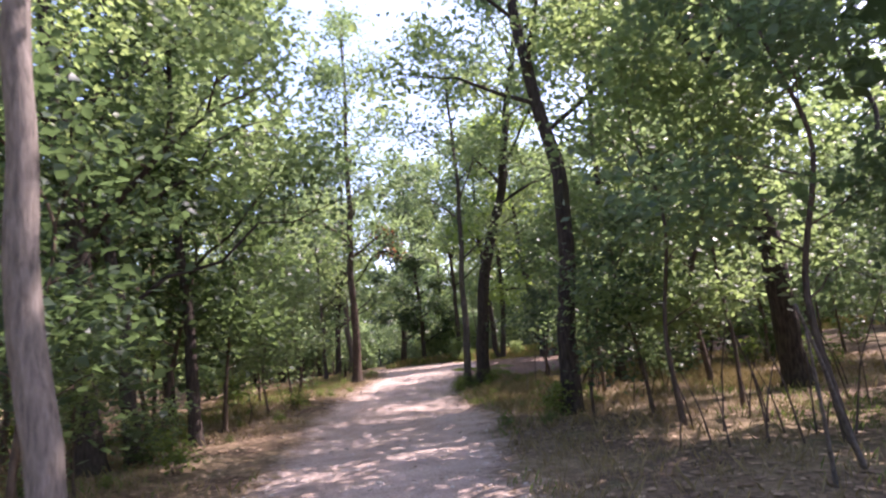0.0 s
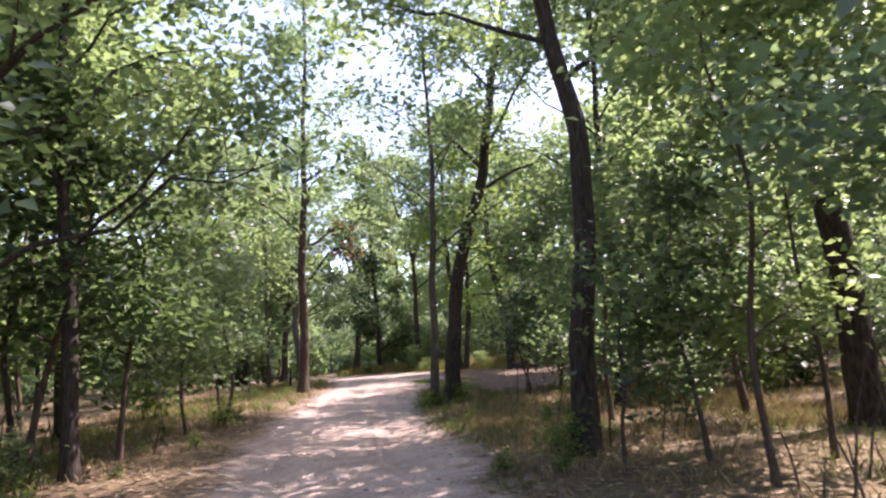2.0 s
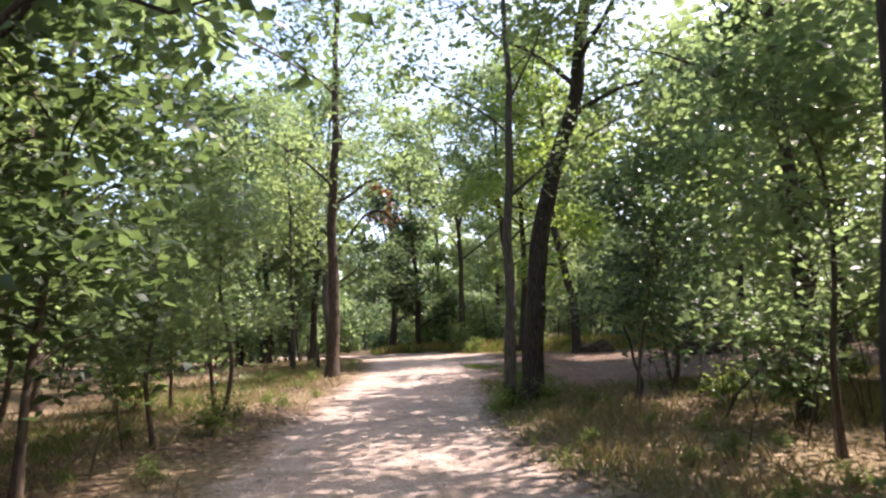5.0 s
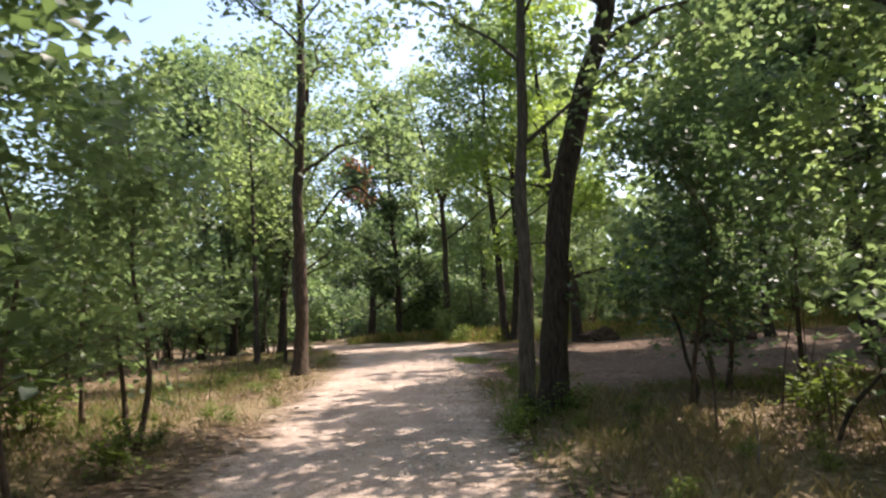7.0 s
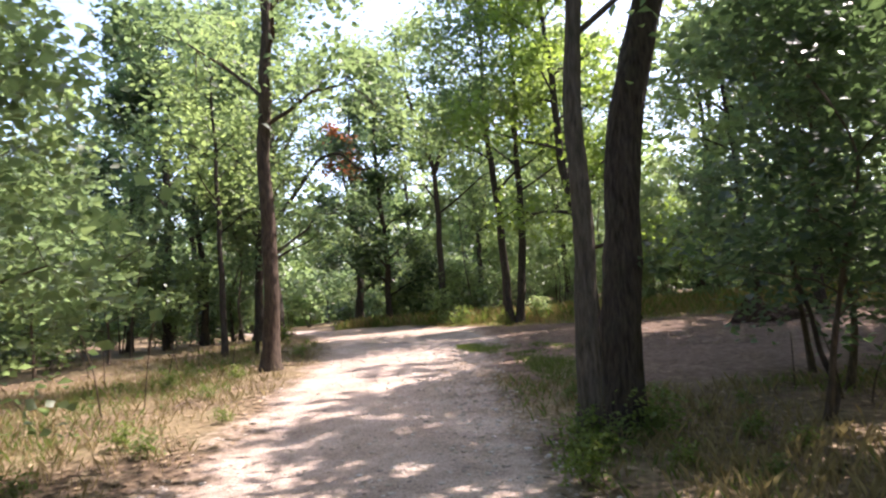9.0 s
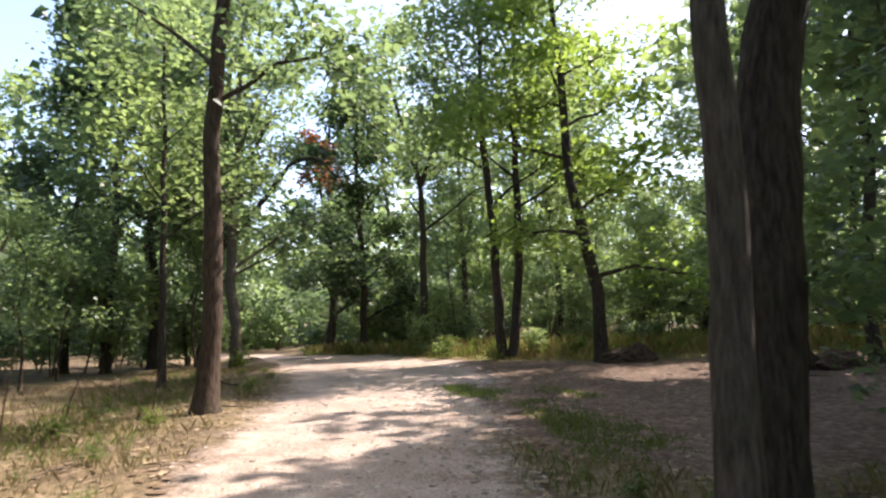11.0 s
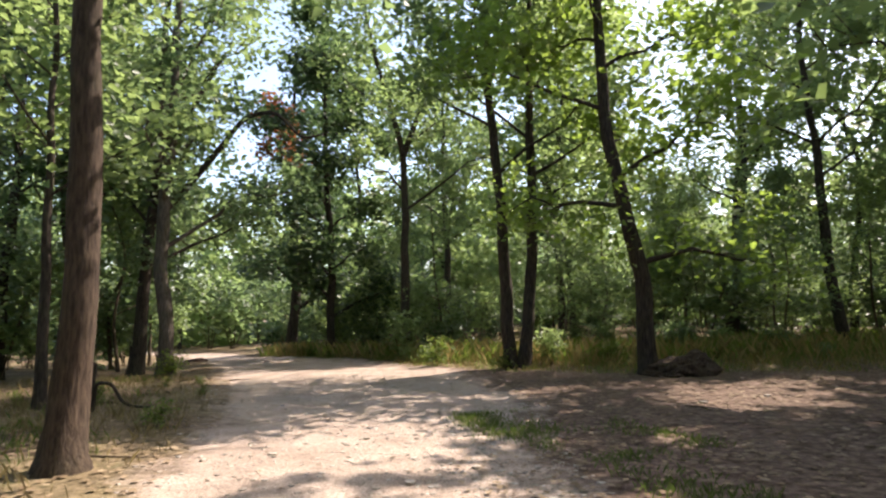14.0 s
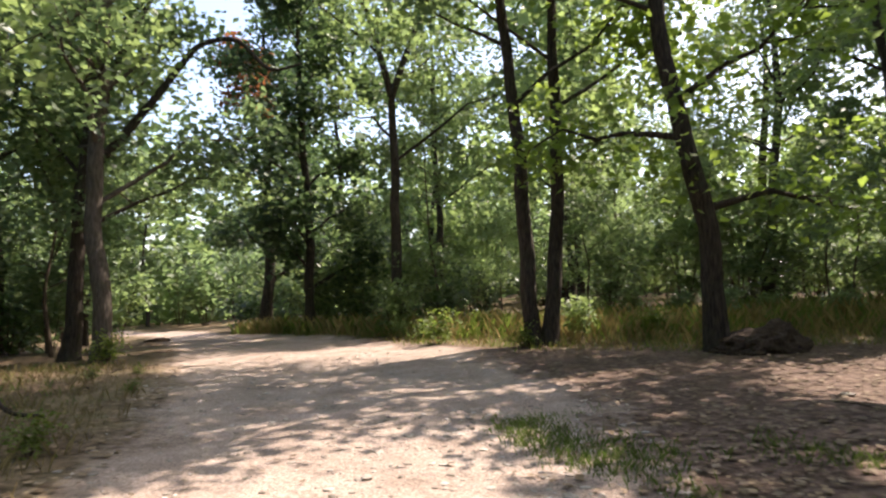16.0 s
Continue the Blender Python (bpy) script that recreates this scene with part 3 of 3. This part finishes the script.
# ---- ground cover ----
def blades(name, x, y, heights, g, mat, label, lean=0.6, width=0.0042, category="grass"):
    """Grass blades, one thin triangle pair each, rooted at x, y."""
    n = len(x)
    root = np.stack([x, y, ground_z(x, y) - 0.01], 1)
    a = g.uniform(0, 2 * np.pi, n)
    side = np.stack([np.cos(a), np.sin(a), np.zeros(n)], 1) * (width * g.uniform(0.6, 1.4, n))[:, None]
    b = g.uniform(0, 2 * np.pi, n)
    bend = np.stack([np.cos(b), np.sin(b), np.zeros(n)], 1) * (heights * g.uniform(0.1, 1, n) * lean)[:, None]
    up = np.array([0, 0, 1.0]) * heights[:, None]
    v = np.stack([root - side, root + side, root + up * 0.6 + bend * 0.4, root + up + bend * 1.2], 1).reshape(-1, 3)
    i = np.arange(n)[:, None] * 4
    tri = np.concatenate([i + [0, 1, 2], i + [0, 2, 3]], 1).reshape(-1)
    me = bpy.data.meshes.new(name)
    me.vertices.add(4 * n)
    me.vertices.foreach_set("co", v.astype(np.float32).ravel())
    me.loops.add(6 * n)
    me.loops.foreach_set("vertex_index", tri.astype(np.int32))
    me.polygons.add(2 * n)
    me.polygons.foreach_set("loop_start", np.arange(2 * n, dtype=np.int32) * 3)
    me.materials.append(mat)
    me.update(calc_edges=True)
    tagged(new(name, me), label, category, kind="stuff")


def tufts(g, count, per, area, spread, keep):
    x, y = g.uniform(area[0], area[1], count * 6), g.uniform(area[2], area[3], count * 6)
    ok = keep(x, y)
    x, y = x[ok][:count], y[ok][:count]
    x, y = np.repeat(x, per), np.repeat(y, per)
    return x + g.normal(0, spread, len(x)), y + g.normal(0, spread, len(y))


def patchy(x, y, scale, phase):
    return 0.5 + 0.25 * (np.sin(x * scale + phase) + np.sin(y * scale * 0.8 + 1.7 * phase) * np.cos((x + y) * scale * 0.55))


g = np.random.default_rng(55)
x, y = tufts(g, 5200, 13, (-11, 11, 5.03, 38.99), 0.09, lambda x, y: (path_edge(x, y) < -0.25) & (clearing(x, y) < 0.2) & (patchy(x, y, 0.8, 0.3) > g.uniform(0.2, 0.75, len(x))))
blades("dry_grass", x, y, 0.03 + 0.17 * g.random(len(x)) ** 2.5, g, GRASS_DRY, "dry straw-coloured grass along the verges of the path")
x, y = tufts(g, 2400, 14, (-8, 9, 5.03, 38.99), 0.1, lambda x, y: (path_edge(x, y) < -0.15) & (clearing(x, y) < 0.2) & (patchy(x, y, 1.1, 2.1) > g.uniform(0.45, 0.85, len(x))))
blades("green_grass", x, y, 0.03 + 0.15 * g.random(len(x)) ** 2.5, g, GRASS_GREEN, "green grass tufts on the shaded verges of the path")
x, y = tufts(g, 1300, 14, (0.2, 6, 23.27, 31.76), 0.08, lambda x, y: ((np.abs(x - (0.75 + 0.35 * (31.19 - y))) < 0.85) & (y > 28.3) & (y < 31.32) & (patchy(x, y, 2.3, 1.0) > g.uniform(0.2, 0.7, len(x)))) | ((y < 28.3) & (x > 1) & (patchy(x, y, 1.1, 0.4) > g.uniform(0.6, 1.0, len(x)))))
blades("green_grass", x, y, g.uniform(0.03, 0.1, len(x)), g, GRASS_GREEN, "short green grass patch in the middle of the bare clearing")


x, y = tufts(g, 1500, 12, (0.9, 7, 12.58, 22.64), 0.1, lambda x, y: (path_edge(x, y) < -0.5) & (patchy(x, y, 0.9, 1.4) > g.uniform(0.15, 0.7, len(x))))
blades("dry_grass", x, y, 0.04 + 0.19 * g.random(len(x)) ** 2, g, GRASS_DRY, "dry bent grass in the shade under the trees", width=0.003)
weeds = []
scatter([SHRUBS[3]], 26, (0.2, 3.2, 10.69, 23.27), 0.2, 0.45, (0.12, 0.25), weeds)
scatter([SHRUBS[3]], 22, (-6, -3, 8.18, 37.73), 0.25, 0.6, (0.14, 0.3), weeds)
scatter([SHRUBS[3], SHRUBS[0]], 26, (-2, 12, 36.48, 44.02), 0.6, 0.9, (0.2, 0.5), weeds)


def behind(x, y, depth):
    back = np.interp(x, [-5.15, -2.43, 0.32, 2.05, 4.52, 8.39, 15.1, 21.15], [51.06, 43.86, 40.33, 37.36, 35.38, 34.58, 33.75, 32.64])
    return (y > back - 0.4) & (y < back + depth) & (path_edge(x, y) < -0.2)


def rising(x, y):
    back = np.interp(x, [-5.15, -2.43, 0.32, 2.05, 4.52, 8.39, 15.1, 21.15], [51.06, 43.86, 40.33, 37.36, 35.38, 34.58, 33.75, 32.64])
    return np.clip((y - back) / 2, 0.25, 1)


x, y = tufts(g, 1900, 9, (-5, 22, 32.7, 57.86), 0.14, lambda x, y: behind(x, y, 7.5))
blades("tall_grass", x, y, (0.1 + 0.5 * g.random(len(x)) ** 1.5) * rising(x, y), g, GRASS_GREEN, "tall green grass at the back of the clearing", width=0.011)
x, y = tufts(g, 1500, 9, (-5, 22, 32.7, 57.86), 0.14, lambda x, y: behind(x, y, 5))
blades("tall_grass", x, y, (0.1 + 0.55 * g.random(len(x)) ** 1.5) * rising(x, y), g, GRASS_DRY, "tall straw-coloured grass at the back of the clearing", width=0.01)


def litter(name, n, area, keep, lo, hi, label):
    x, y = g.uniform(area[0], area[1], n * 3), g.uniform(area[2], area[3], n * 3)
    ok = keep(x, y)
    x, y = x[ok][:n], y[ok][:n]
    at = np.stack([x, y, ground_z(x, y) + 0.022], 1)
    tagged(new(name, leaves_mesh(name, at, g.uniform(lo, hi, len(x)), g, LITTER, droop=0.0, flat=1.17, dip=0.08)), label, "leaf litter", kind="stuff")


litter("leaf_litter", 22000, (-10, 11, 4.4, 38.99), lambda x, y: (path_edge(x, y) < 0.05) & (clearing(x, y) < 0.6), 0.05, 0.12, "dry brown fallen leaves under the trees beside the path")
litter("leaf_litter", 7000, (0, 14, 27.04, 36.48), lambda x, y: (clearing(x, y) > 0.3) & (path_edge(x, y) < 0.1), 0.04, 0.11, "brown and tan fallen leaves scattered over the bare clearing")
litter("leaf_litter", 1800, (-0.6, 3, 23.5, 31), lambda x, y: path_edge(x, y) < 0.9, 0.03, 0.09, "dry brown leaves gathered along the worn edge of the path")
litter("leaf_litter", 700, (-4, 2, 4.4, 44.02), lambda x, y: path_edge(x, y) > 0, 0.03, 0.08, "few dry leaves lying on the dirt path")


def pebble_shape(g, size):
    """A small uneven stone of 20 faces, as verts and faces."""
    bm = bmesh.new()
    bmesh.ops.create_icosphere(bm, subdivisions=1, radius=1)
    k = np.array([1, g.uniform(0.6, 1), g.uniform(0.25, 0.45)]) * size
    v = [tuple(np.array(p.co) * k * g.uniform(0.75, 1.2)) for p in bm.verts]
    f = [tuple(q.index for q in face.verts) for face in bm.faces]
    bm.free()
    return v, f


SHAPES = [pebble_shape(g, 1.0) for _ in range(8)]


def gravel(n):
    verts, faces = [], []
    while n:
        near = g.random() < 0.45
        px, py = (g.normal(0.3, 0.9), g.uniform(18, 32)) if near else (g.uniform(-4, 1), g.uniform(5, 39))
        if path_edge(px, py) < -0.3:
            continue
        n -= 1
        v, f = SHAPES[int(g.integers(8))]
        size = 0.012 + 0.033 * g.random() ** 3
        a = g.uniform(0, 6.28)
        o, z = len(verts), float(ground_z(px, py)) + size * 0.05
        verts += [(px + size * (q[0] * math.cos(a) - q[1] * math.sin(a)), py + size * (q[0] * math.sin(a) + q[1] * math.cos(a)), z + size * q[2]) for q in v]
        faces += [tuple(i + o for i in q) for q in f]
    tagged(new("gravel", mesh("gravel", verts, faces, STONE, False)), "loose pale gravel scattered over the dirt path", "gravel", kind="stuff")


gravel(5200)
for x, y, size in [(0.02, 18.57, 0.09), (0.15, 18.93, 0.07), (-0.46, 18.23, 0.06), (-3.34, 19.96, 0.06), (-0.75, 27.77, 0.07), (-0.08, 28.2, 0.06), (-2.03, 29.12,
                    0.06), (-1.05, 29.76, 0.05), (0.16, 29.11, 0.06), (-2.71, 29.07, 0.06), (-0.92, 7.92, 0.05), (0.08, 16.09, 0.06), (-3.06, 22.9,
                    0.07), (3.86, 31.09, 0.08), (5.2, 31.55, 0.07), (-3.26, 12.87, 0.06)]:
    ob = new("stone", mesh("stone", *pebble_shape(g, size), STONE, False))
    ob.matrix_basis = pose(x, y, float(ground_z(x, y)) + size * 0.2, 0, 0, g.uniform(0, 360))
    tagged(ob, "small pale angular stone lying on the dirt path", "stone", "loose stones")


# ---- dead wood and earth ----
def earth_mound(x, y, length, height, spin):
    """A ragged heap of dark earth and roots."""
    bm = bmesh.new()
    bmesh.ops.create_icosphere(bm, subdivisions=4, radius=1)
    for v in bm.verts:
        n = noise.fractal(v.co * 2.3 + Vector((x, y, 0)), 0.8, 2.0, 4)
        v.co *= 1 + 0.28 * n
        v.co = Vector((v.co.x * length / 2, v.co.y * length * 0.28, v.co.z * height * (0.8 + 0.35 * v.co.x)))
    me = bpy.data.meshes.new("earth_mound")
    bm.to_mesh(me)
    bm.free()
    me.materials.append(EARTH)
    ob = new("earth_mound", me)
    ob.matrix_basis = pose(x, y, float(ground_z(x, y)) + 0.02, 0, 0, spin)
    return ob


tagged(earth_mound(5.42, 34.6, 1.6, 0.48, 8), "ragged dark heap of earth and roots beside a tree", "earth mound")
tagged(earth_mound(7.77, 31.03, 0.9, 0.75, -15), "dark rotten stump heap at the clearing's edge", "stump")
tagged(earth_mound(8.73, 31.1, 1.5, 0.4, 20), "low dark heap of earth and dead branches", "earth mound")
tagged(earth_mound(-7.24, 51.08, 0.9, 0.16, 0), "dark lump of wood at the edge of the path", "log")


def stick(name, points, r0, r1, mat, label, category="branch"):
    """A bent dead stick; points are metres over its foot, the first gives its place."""
    x, y = points[0]
    line = spline([(0, 0, -0.05)] + [p for p in points[1:]], 0.08)
    ob = new(name, mesh(name, *tube(line, np.linspace(r0, r1, len(line)), 7, g, 0.08), mat))
    ob.matrix_basis = pose(x, y, float(ground_z(x, y)))
    tagged(ob, label, category)


stick("dead_sapling", [(-5.16, 33.04), (0.02, 0, 0.3), (0.05, 0, 0.75)], 0.05, 0.03, BARK, "dark broken-off dead sapling standing on the verge", "dead tree")
stick("hooked_branch", [(-5.1, 33), (0.02, 0, 0.45), (0.3, 0, 0.42), (0.36, 0, 0.2), (0.5, 0, 0.08), (0.85, -0.05, 0.06)], 0.035, 0.02, BARK, "dark hooked dead branch lying on the verge")
stick("dead_sapling", [(2.24, 11.17), (0.0, 0, 0.5), (0.08, 0, 0.85), (0.03, 0, 1.4), (0.16, 0.05, 2.2)], 0.03, 0.012, TWIG, "thin crooked dead stem at the path's edge", "sapling")
stick("dead_sapling", [(1.82, 16.77), (0.03, 0, 0.3), (0.0, 0, 0.62)], 0.012, 0.006, BARK_PALE, "thin pale dead stem standing in dry grass", "sapling")
stick("dead_sapling", [(-4.66, 20), (-0.06, 0, 0.3), (-0.1, 0, 0.7), (-0.2, 0, 1.6)], 0.045, 0.02, TWIG, "crooked dark sapling stem leaning on the verge", "sapling")
stick("dead_sapling", [(3.5, 6.05), (-0.35, -0.35, 0.55), (-0.62, -0.7, 0.95), (-0.95, -1.05, 1.45)], 0.03, 0.012, BARK_PALE, "pale dead branch leaning into the undergrowth", "branch")
stick("dead_sapling", [(3.0, 5.65), (-0.18, -0.3, 0.6), (-0.4, -0.65, 1.25)], 0.022, 0.01, BARK_PALE, "thin pale dead branch leaning into the undergrowth", "branch")
stick("bent_sapling", [(3.45, 18.23), (0.18, 0.0, 0.32), (0.62, 0.0, 0.73)], 0.028, 0.018, BARK, "dark bent sapling stem curving over dry grass", "sapling")
stick("bent_sapling", [(2.87, 20.51), (0.1, 0.0, 0.25), (-0.06, 0.0, 0.65), (-0.12, 0.0, 1.05), (-0.22, 0.0, 1.29)], 0.035, 0.02, BARK, "crooked dark sapling stem in the dry grass", "sapling")
for k in range(110):
    left = g.random() < 0.35
    x, y = (g.uniform(-9, -4.2), g.uniform(7.5, 31)) if left else (g.uniform(2.2, 9), 7.5 + 15 * g.random() ** 1.6)
    a, h = g.uniform(0, 6.28), g.uniform(0.5, 1.7)
    stick("bare_sapling", [(x, y), (0.1 * math.cos(a) * h, 0.1 * math.sin(a) * h, h * 0.5), (0.3 * math.cos(a) * h, 0.3 * math.sin(a) * h, h)], 0.014, 0.005, TWIG, "thin bare stem rising from the undergrowth", "stem")
for k in range(26):
    x, y = (g.uniform(-8, -3.6), g.uniform(9, 38)) if k % 2 else (g.uniform(1.6, 11), g.uniform(9, 36))
    a, l = g.uniform(0, 6.28), g.uniform(0.3, 1.1)
    stick("fallen_branch", [(x, y), (math.cos(a) * l * 0.4, math.sin(a) * l * 0.4, 0.04), (math.cos(a + 0.3) * l, math.sin(a + 0.3) * l, 0.03)], 0.018, 0.007, TWIG, "thin dead branch fallen on the woodland floor")


# ---- rust-leaved dying tree over the far path ----
measured("tree", "dying tree with rust-brown leaves over the far path", 40, 50.7, [(-3.2, 0), (-3.5, 5), (-4.1, 8.2)], 0.13, 10.6, BARK, LEAF_DEAD, **{**BIG, "crown_from": 0.72, "spread": 1.2, "limbs": 8, "leaf_count": 800, "leaf_size": 0.24, "clump": 0.25})
